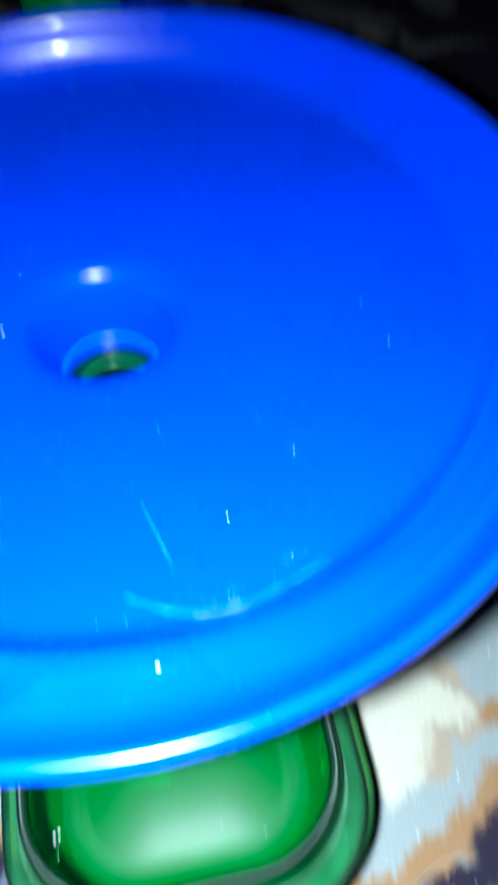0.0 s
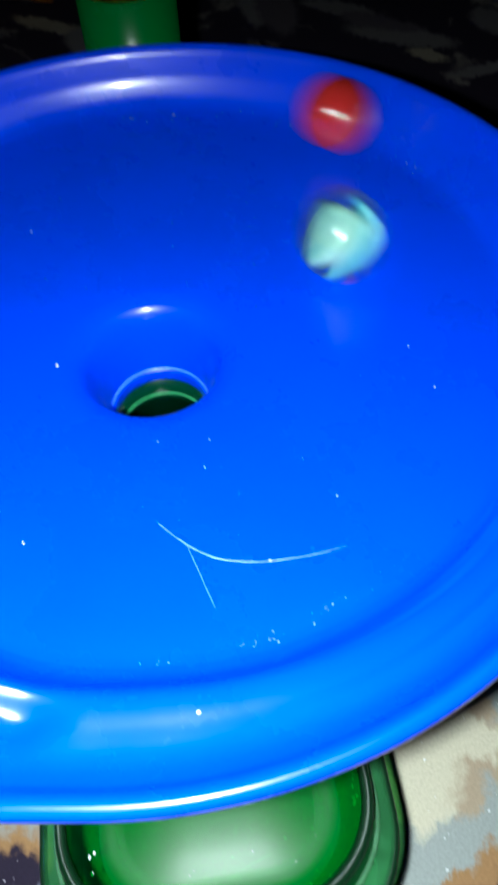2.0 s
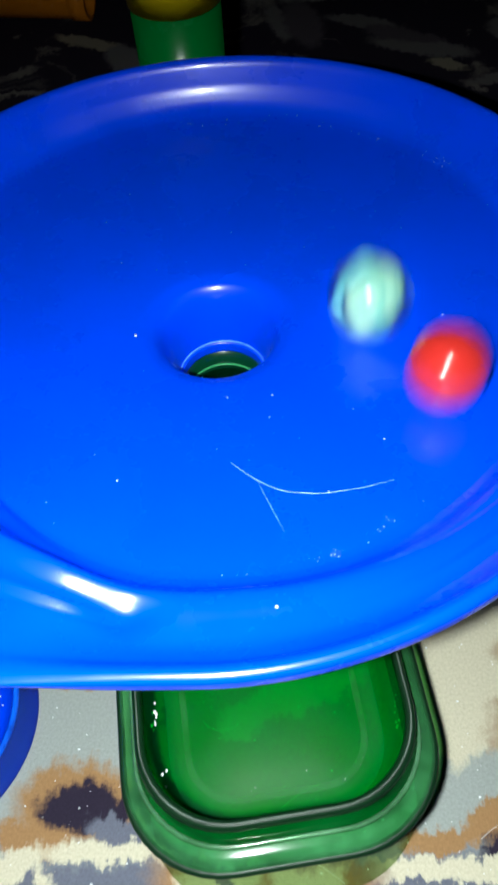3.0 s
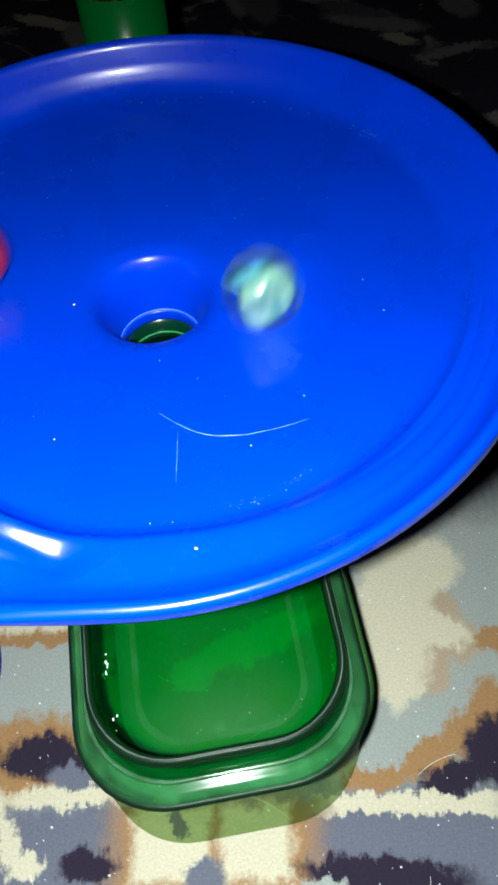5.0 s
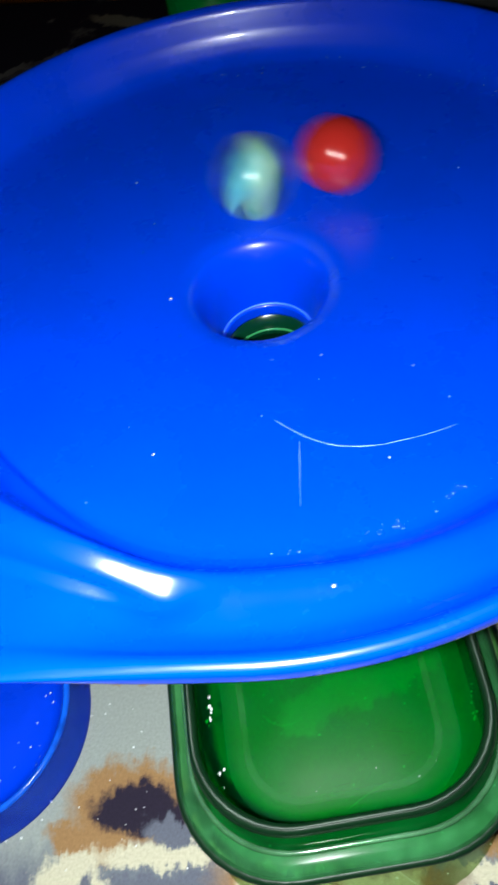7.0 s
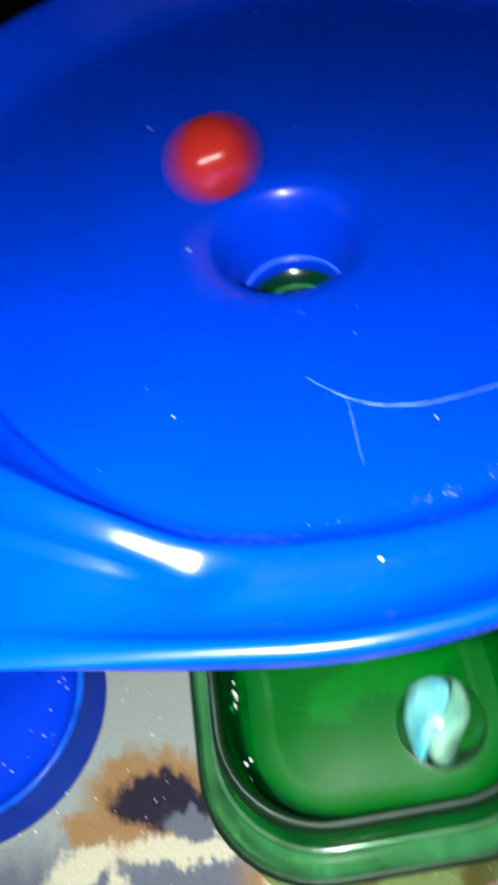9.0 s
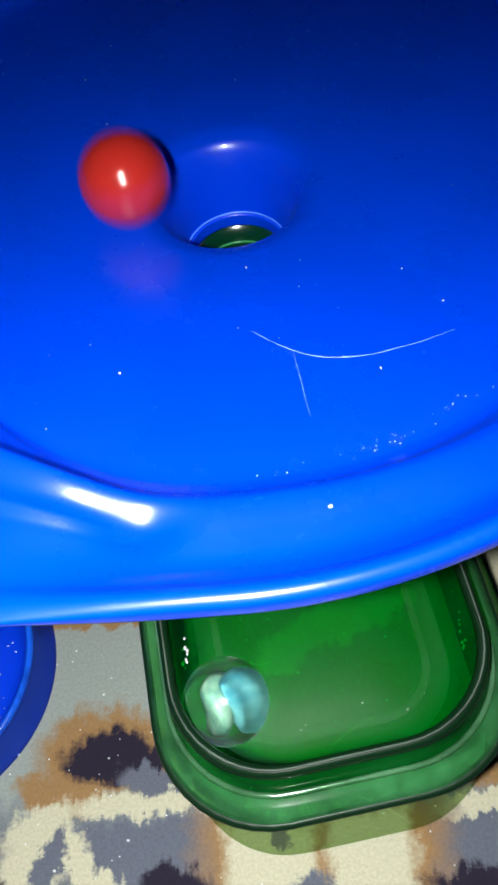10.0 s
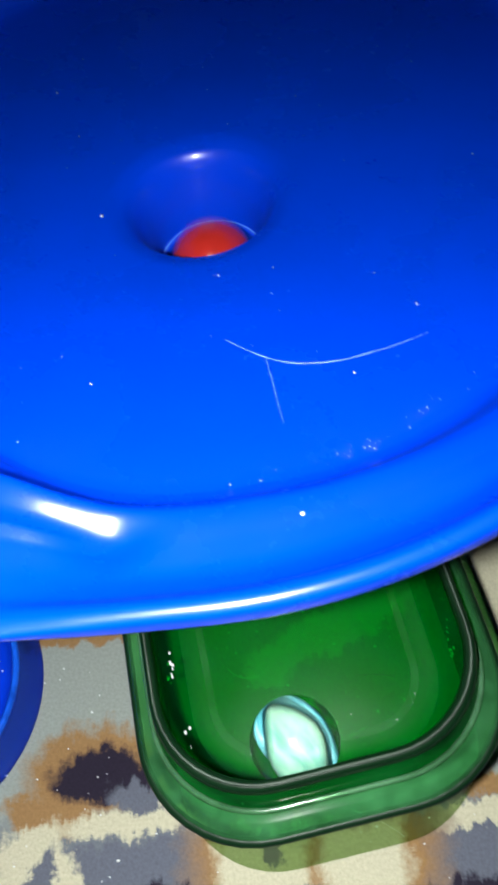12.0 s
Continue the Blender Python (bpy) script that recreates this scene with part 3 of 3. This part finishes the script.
def lint():
    """Specks of lint and a few hairs on the carpet."""
    rng = random.Random(11)
    bm = bmesh.new()
    for _ in range(260):
        x, y, r = rng.uniform(-75, 95), rng.uniform(-108, -5), rng.choice((0.12, 0.16, 0.2, 0.3))
        for v in bmesh.ops.create_icosphere(bm, subdivisions=1, radius=r * MM)["verts"]:
            v.co = Vector((x, y, 0.2)) * MM + Vector((v.co.x * rng.uniform(0.8, 1.6), v.co.y, v.co.z))
    for _ in range(8):
        x, y, a = rng.uniform(-70, 90), rng.uniform(-105, -40), rng.uniform(0, 6.3)
        bend, prev = rng.uniform(-0.25, 0.25), None
        for k in range(12):
            x, y, a = x + math.cos(a), y + math.sin(a), a + bend
            ring = [bm.verts.new(Vector((x - math.sin(a) * o, y + math.cos(a) * o, 0.25 + h)) * MM) for o, h in ((-0.045, 0), (0, 0.07), (0.045, 0))]
            if prev:
                for m in (0, 1):
                    bm.faces.new((prev[m], prev[m + 1], ring[m + 1], ring[m]))
            prev = ring
    tagged(part("lint", bm, DUST), "white lint and hairs lying on the carpet", "lint", kind="stuff")


# ---- tubes behind ----
def tower():
    thing = new("tube_tower")
    thing.location = (-0.0145, 0.1245, 0)
    part("lower_tube", lathe([(12.4, 0), (12.7, 60), (12.9, 102), (11.2, 102), (10.8, 0)], 64), GREEN, thing, "green tube")
    part("upper_tube", lathe([(13.1, 101.4), (13.5, 101.0), (13.7, 115), (14.0, 150), (12.4, 150), (12.0, 102.2)], 64), YELLOW, thing, "yellow tube")
    return tagged(thing, "green and yellow plastic tube tower on the carpet", "marble run")


def lying_tube(name, mat, m, length, radius, label):
    thing = new(name)
    thing.matrix_basis = m
    h, r = length / 2, radius
    part("tube", lathe([(r, -h), (r, h - 9), (r + 0.2, h - 8.6), (r + 0.9, h - 8.4), (r + 0.9, h), (r - 1.6, h), (r - 1.6, -h)], 64), mat, thing)
    return tagged(thing, label, "marble run")


# ---- marbles ----
def red_marble():
    bm = bmesh.new()
    bmesh.ops.create_uvsphere(bm, u_segments=48, v_segments=32, radius=7.1 * MM)
    return tagged(part("red_marble", bm, RED), "glossy opaque red marble rolling round the dish", "marble")


def glass_marble():
    glass, n, links, p = material("marble_glass")
    bent = n.new("ShaderNodeBsdfGlass")
    bent.inputs["Color"].default_value = (0.94, 1.0, 0.98, 1)
    bent.inputs["IOR"].default_value, bent.inputs["Roughness"].default_value = 1.48, 0.0
    shine = n.new("ShaderNodeBsdfGlossy")
    shine.inputs["Roughness"].default_value = 0.2
    last = n.new("ShaderNodeMixShader")
    last.inputs[0].default_value = 0.05
    links.new(bent.outputs[0], last.inputs[1])
    links.new(shine.outputs[0], last.inputs[2])
    # A trace of diffuse colour lightens the ball in place of refracted light.
    haze = n.new("ShaderNodeBsdfDiffuse")
    haze.inputs[0].default_value = (0.45, 0.75, 0.85, 1)
    whole = n.new("ShaderNodeMixShader")
    whole.inputs[0].default_value = 0.006
    links.new(last.outputs[0], whole.inputs[1])
    links.new(haze.outputs[0], whole.inputs[2])
    links.new(whole.outputs[0], n["Material Output"].inputs[0])
    mint = plastic("mint_vane", (0.33, 0.54, 0.40), 0.4, 0.3)
    # Added leaf stands in for the dish's blue light focused by the ball.
    sky = plastic("aqua_light_leaf", (0.06, 0.36, 0.46), 0.4, 0.3)
    for vane, low, high in ((mint, (0.13, 0.35, 0.26), (0.34, 0.56, 0.41)), (sky, (0.07, 0.34, 0.42), (0.22, 0.56, 0.56))):
        n, links = vane.node_tree.nodes, vane.node_tree.links
        along = n.new("ShaderNodeMapping")
        along.inputs["Scale"].default_value = (1.0, 1.0, 0.25)
        links.new(n.new("ShaderNodeTexCoord").outputs["Object"], along.inputs["Vector"])
        streaks = noise_node(n, links, 380.0, 4.0, 0.6, along.outputs[0])
        links.new(ramp(n, links, streaks.outputs[0], 0.38, low, 0.62, high).outputs[0], n["Principled BSDF"].inputs["Base Color"])
    thing = new("glass_marble")
    bm = bmesh.new()
    bmesh.ops.create_uvsphere(bm, u_segments=48, v_segments=32, radius=8 * MM)
    part("glass_ball", bm, glass, thing, "clear glass ball").visible_shadow = False
    for name, mat, side, wide, thick, off in (("mint_vane", mint, -1, 3.8, 2.3, -0.9), ("aqua_light_leaf", sky, 1, 3.6, 1.5, 1.8)):
        bm = bmesh.new()
        bmesh.ops.create_uvsphere(bm, u_segments=40, v_segments=28, radius=1.0)
        for v in bm.verts:
            flame = 1.0 - 0.12 * abs(v.co.z) + 0.3 * side * v.co.z
            x, y, z = v.co.x * wide * flame, v.co.y * thick, v.co.z * 5.8
            y += off + 0.8 * math.sin(v.co.x * 2.0 + 0.6) + 0.15 * math.sin(5.0 * v.co.z + 3.0 * v.co.x)
            a = radians(38 * v.co.z)
            v.co = Vector((x * math.cos(a) - y * math.sin(a), x * math.sin(a) + y * math.cos(a), z)) * MM
            if v.co.length > 6.6 * MM:
                v.co *= 6.6 * MM / v.co.length
        part(name, bm, mat, thing)
    return tagged(thing, "clear glass marble with a mint cat's-eye vane and an added aqua leaf", "marble")


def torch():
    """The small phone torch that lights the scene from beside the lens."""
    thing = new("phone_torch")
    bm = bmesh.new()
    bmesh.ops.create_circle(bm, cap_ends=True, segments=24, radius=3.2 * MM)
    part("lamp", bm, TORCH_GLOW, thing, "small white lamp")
    # Unseen bezel with a raised lip, added to narrow the lamp's beam.
    part("bezel", lathe([(3.4, -1.6), (3.9, -1.6), (3.8, 3.0), (0.4, 3.0), (0.4, 0.6), (3.4, 0.6)], 32), BLACK, thing, "black bezel added to narrow the beam")
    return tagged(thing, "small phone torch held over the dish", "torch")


carpet()
room()
funnel()
specks()
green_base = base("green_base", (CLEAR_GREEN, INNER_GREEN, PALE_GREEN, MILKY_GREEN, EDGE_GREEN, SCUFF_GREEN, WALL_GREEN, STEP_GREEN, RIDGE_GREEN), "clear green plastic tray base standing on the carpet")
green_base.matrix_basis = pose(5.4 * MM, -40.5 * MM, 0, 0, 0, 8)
crumbs()
lint()
round_base().matrix_basis = pose(-86.5 * MM, -44.0 * MM, 0, 0, 0, 0)
tower()
lying_tube("orange_tube", ORANGE, pose(-0.119, 0.322, 0.0108, 0, 90, -8), 80, 9.9, "orange plastic tube lying on the carpet")
lying_tube("red_tube", DARK_RED, pose(-0.115, 0.372, 0.0128, 0, 90, -14), 90, 11.9, "dark red plastic tube lying on the carpet")
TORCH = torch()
RED_BALL = red_marble()
GLASS_BALL = glass_marble()
LONG_HAIR = hair([(-13.5, 1.8), (-10.8, -0.4), (-8.0, -2.3), (-4.9, -3.7), (-1.7, -4.25), (2.2, -4.3), (5.8, -3.7), (9.6, -2.9), (14.0, -1.5)], 0.075, "pale curved hair lying on the blue dish")
SHORT_HAIR = hair([(-0.75, 5.7), (-0.35, 2.6), (0.0, 0.0), (0.3, -2.6), (0.75, -5.6)], 0.038, "short straight pale fibre lying on the blue dish")

# ---- what moves: seconds, radius in mm and angle about the dish's axis ----
RED_ROLL = [
    (0.3, 56.4, -88), (0.4, 56.7, -54), (0.5, 59.4, -21), (0.6, 64.3, 6), (0.7, 63.5, 32), (0.8, 60.5, 63), (0.9, 64.0, 93), (1.5, 53.3, 272),
    (1.6, 51.3, 301), (1.7, 51.6, 330), (1.8, 52.5, 361), (1.9, 58.1, 392), (2, 63.2, 417), (2.1, 66.4, 441), (2.2, 63.0, 463), (2.7, 48.9, 607),
    (4.3, 39.3, 1071), (4.4, 48.1, 1099), (4.5, 50.4, 1113), (4.6, 51.6, 1134), (4.7, 47.9, 1155), (4.8, 39.9, 1174), (4.9, 35.4, 1215), (5, 36.2, 1252),
    (5.2, 43.5, 1312), (5.3, 45.0, 1329), (5.4, 41.4, 1357), (5.5, 35.9, 1383), (5.6, 31.6, 1417), (5.7, 29.7, 1456), (5.8, 37.2, 1498), (5.9, 41.4, 1528),
    (6, 43.1, 1553), (6.1, 42.8, 1578), (6.2, 40.0, 1602), (6.3, 35.6, 1635), (6.4, 32.7, 1678), (6.5, 32.4, 1710), (6.6, 34.4, 1739), (6.7, 34.5, 1769),
    (6.8, 33.9, 1794), (6.9, 30.8, 1824), (7, 28.5, 1857), (7.1, 27.6, 1893), (7.2, 27.2, 1927), (8.8, 23.5, 2566), (8.9, 20.1, 2600), (9, 16.3, 2653),
    (9.1, 19.2, 2705), (9.2, 23.3, 2738), (9.3, 23.7, 2763), (9.4, 18.0, 2807), (9.5, 14.4, 2858), (9.6, 16.7, 2915), (9.7, 19.4, 2953), (9.8, 18.9, 2984),
    (9.9, 16.1, 3027), (10, 15.7, 3074), (10.1, 15.7, 3109), (10.2, 17.9, 3148), (10.3, 16.1, 3182), (10.4, 13.1, 3229), (10.5, 13.1, 3289), (10.6, 17.3, 3346),
    (10.7, 19.6, 3380), (10.8, 18.2, 3408), (10.9, 14.4, 3448), (11, 13.1, 3505), (11.1, 14.6, 3557), (11.2, 16.1, 3598), (11.3, 14.5, 3637), (11.4, 12.5, 3694),
    (11.5, 14.3, 3774), (11.6, 16.4, 3812), (11.7, 16.2, 3845), (11.8, 12.1, 3884), (11.9, 9.0, 3868),
]
GLASS_ROLL = [
    (0.4, 40.0, -88), (0.5, 40.4, -62), (0.6, 40.4, -37), (0.7, 37.7, -9), (0.8, 34.6, 19), (0.9, 31.2, 56), (1, 31.9, 99), (1.1, 31.9, 134),
    (1.6, 28.6, 255), (1.7, 26.7, 298), (1.8, 30.5, 337), (1.9, 35.7, 364), (2, 38.1, 389), (2.1, 33.6, 414), (2.2, 27.0, 446), (2.3, 26.0, 511),
    (2.4, 33.4, 547), (2.5, 37.8, 566), (2.6, 35.0, 587), (2.7, 30.4, 606), (4.3, 27.7, 1197), (4.4, 28.4, 1226), (4.5, 26.5, 1247), (4.6, 22.9, 1276),
    (4.7, 21.1, 1315), (4.8, 22.7, 1361), (4.9, 24.4, 1388), (5, 25.0, 1418), (5.1, 23.2, 1444), (5.2, 18.3, 1482), (5.3, 18.3, 1540), (5.4, 23.3, 1594),
    (5.5, 26.2, 1619), (5.6, 22.8, 1648), (5.7, 20.0, 1678), (5.8, 13.3, 1737), (5.9, 18.3, 1789), (6, 23.1, 1820), (6.1, 23.5, 1842), (6.2, 18.7, 1874),
    (6.3, 14.1, 1933), (6.4, 19.2, 2007), (6.5, 22.9, 2033), (6.6, 21.7, 2058), (6.7, 14.8, 2101), (6.8, 13.8, 2152), (6.9, 16.6, 2205), (7, 19.7, 2250),
    (7.1, 22.6, 2287), (7.2, 25.8, 2323),
]
TRAY_ROLL = [
    (8.9, 17.8, -66.6), (9, 19.5, -61.7), (9.1, 20.4, -63.9), (9.2, 19.8, -67.7), (9.3, 18.5, -68.6), (9.4, 14.0, -68.9), (9.5, 10.0, -68.5), (9.6, 6.0, -68.6),
    (9.7, -0.9, -69.8), (9.8, -7.0, -69.8), (9.9, -10.1, -66.3), (10, -10.4, -65.5), (10.1, -9.1, -66.1), (10.2, -5.8, -70.1), (10.3, -0.9, -70.2), (10.4, 1.6, -70.5),
    (10.5, 4.1, -70.4), (10.6, 6.2, -70.4), (10.7, 7.6, -70.3), (10.8, 7.3, -70.1), (10.9, 6.6, -69.9), (11, 5.5, -70.4), (11.2, 3.7, -70.0), (11.5, 1.2, -69.7),
    (11.7, 2.2, -71.3), (12, 4.0, -71.5),
]


def glide(rows, t):
    """Smooth values between timed rows."""
    ts = [r[0] for r in rows]
    i = max(0, min(len(ts) - 2, int(np.searchsorted(ts, t, "right")) - 1))
    p = [np.array(rows[max(0, min(len(rows) - 1, i + k))][1:], float) for k in (-1, 0, 1, 2)]
    s = [ts[max(0, min(len(rows) - 1, i + k))] for k in (-1, 0, 1, 2)]
    h = s[2] - s[1]
    m1 = (p[2] - p[0]) / max(s[2] - s[0], 1e-6) * h
    m2 = (p[3] - p[1]) / max(s[3] - s[1], 1e-6) * h
    u = (t - s[1]) / h
    return p[1] * (2 * u ** 3 - 3 * u * u + 1) + m1 * (u ** 3 - 2 * u * u + u) + p[2] * (3 * u * u - 2 * u ** 3) + m2 * (u ** 3 - u * u)


def on_dish(r, th, size=8.0):
    z = RIM + dish_floor(max(12.4, r)) + size + max(0, r - 54) * 0.1 - max(0, 12.5 - r) * 1.1
    return Vector((r * math.cos(radians(th)), r * math.sin(radians(th)), z)) * MM


def rolled(places, first=(1, 0, 0, 0), spin=None):
    """Rows for walk(): a ball of 8 mm radius that rolls along the timed places, and may spin as it falls."""
    turn, rows, last = Quaternion(first).to_matrix().to_4x4(), [], None
    for t, p in places:
        if last is not None:
            go = p - last
            flat = Vector((go.x, go.y, 0))
            if flat.length > 1e-6:
                turn = Matrix.Rotation(min(flat.length / (8 * MM), 1.3), 4, Vector((0, 0, 1)).cross(flat).normalized()) @ turn
        if spin and 8.42 < t < 8.62:
            turn = Matrix.Rotation(spin[0] / 6, 4, Vector(spin[1:])) @ turn
        rows.append((t, Matrix.Translation(p) @ turn))
        last = p
    return rows


# ---- the hairs are pushed along when a marble rolls over them: seconds, place in mm, turn in degrees ----
LONG_HAIR_LIES = [(0.0, 0.34, 19.0, -49.8, 15), (0.44, 1.54, 16.0, -45.6, 14), (1.63, 3.2, 16.6, -36.3, -2.7), (3.35, 12.0, 16.25, -33.8, 0)]
SHORT_HAIR_LIES = [(0.0, 3.2, 9.9, -42.8, 16), (3.35, 7.6, 6.4, -42.2, -8), (7.75, 12.0, 8.85, -41.7, 0)]


def lies(spells):
    """Rows for walk(): a thing that lies still for spells of time and slides from one to the next."""
    rows = []
    for t0, t1, x, y, turn in spells:
        m = pose(x * MM, y * MM, (RIM - 11.55) * MM, 0, 0, turn)
        rows += [(t, m) for t in ((t0, t0 + 0.02, t1 - 0.02, t1))]
    return rows


def motions():
    walk(LONG_HAIR, lies(LONG_HAIR_LIES))
    walk(SHORT_HAIR, lies(SHORT_HAIR_LIES))
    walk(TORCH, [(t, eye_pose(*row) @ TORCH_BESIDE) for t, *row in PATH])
    steps = [k / 30 for k in range(361)]
    red = [(0.0, 60.0, RED_ROLL[0][2] - 100.0)] + RED_ROLL
    places = []
    for t in steps:
        if t <= 11.9:
            places.append((t, on_dish(*glide(red, t), 7.1)))
        else:
            u = (t - 11.9) / 0.1
            start = on_dish(*red[-1][1:], 7.1)
            places.append((t, start.lerp(Vector((0, 0.5 * MM, (RIM - 28.0) * MM)), u)))
    walk(RED_BALL, rolled(places))
    th = GLASS_ROLL[-1][2]
    glass = [(0.0, 44.0, GLASS_ROLL[0][2] - 125.0)] + sorted(GLASS_ROLL + [(1.3, 42.0, 172), (1.5, 39.0, 214)]) + [(7.5, 21.0, th + 125), (7.8, 16.0, th + 270), (8.1, 14.0, th + 425), (8.3, 12.5, th + 540), (8.42, 9.0, th + 600)]
    tray = [(8.62, 0.0, 0.0), (8.7, 0.5, -14.0), (8.8, 6.0, -42.0)] + TRAY_ROLL
    places = []
    for t in steps:
        if t <= 8.42:
            places.append((t, on_dish(*glide(glass, t))))
        elif t < 8.62:
            u = (t - 8.42) / 0.2
            places.append((t, on_dish(*glass[-1][1:]).lerp(Vector((0, 0, 35.5 * MM)), u * u)))
        else:
            x, y = glide(tray, t)
            places.append((t, Vector((x, y, 35.5)) * MM))
    walk(GLASS_BALL, rolled(places, (0.946, 0.292, -0.104, 0.098), (2.647, -0.539, -0.763, -0.358)))


motions()
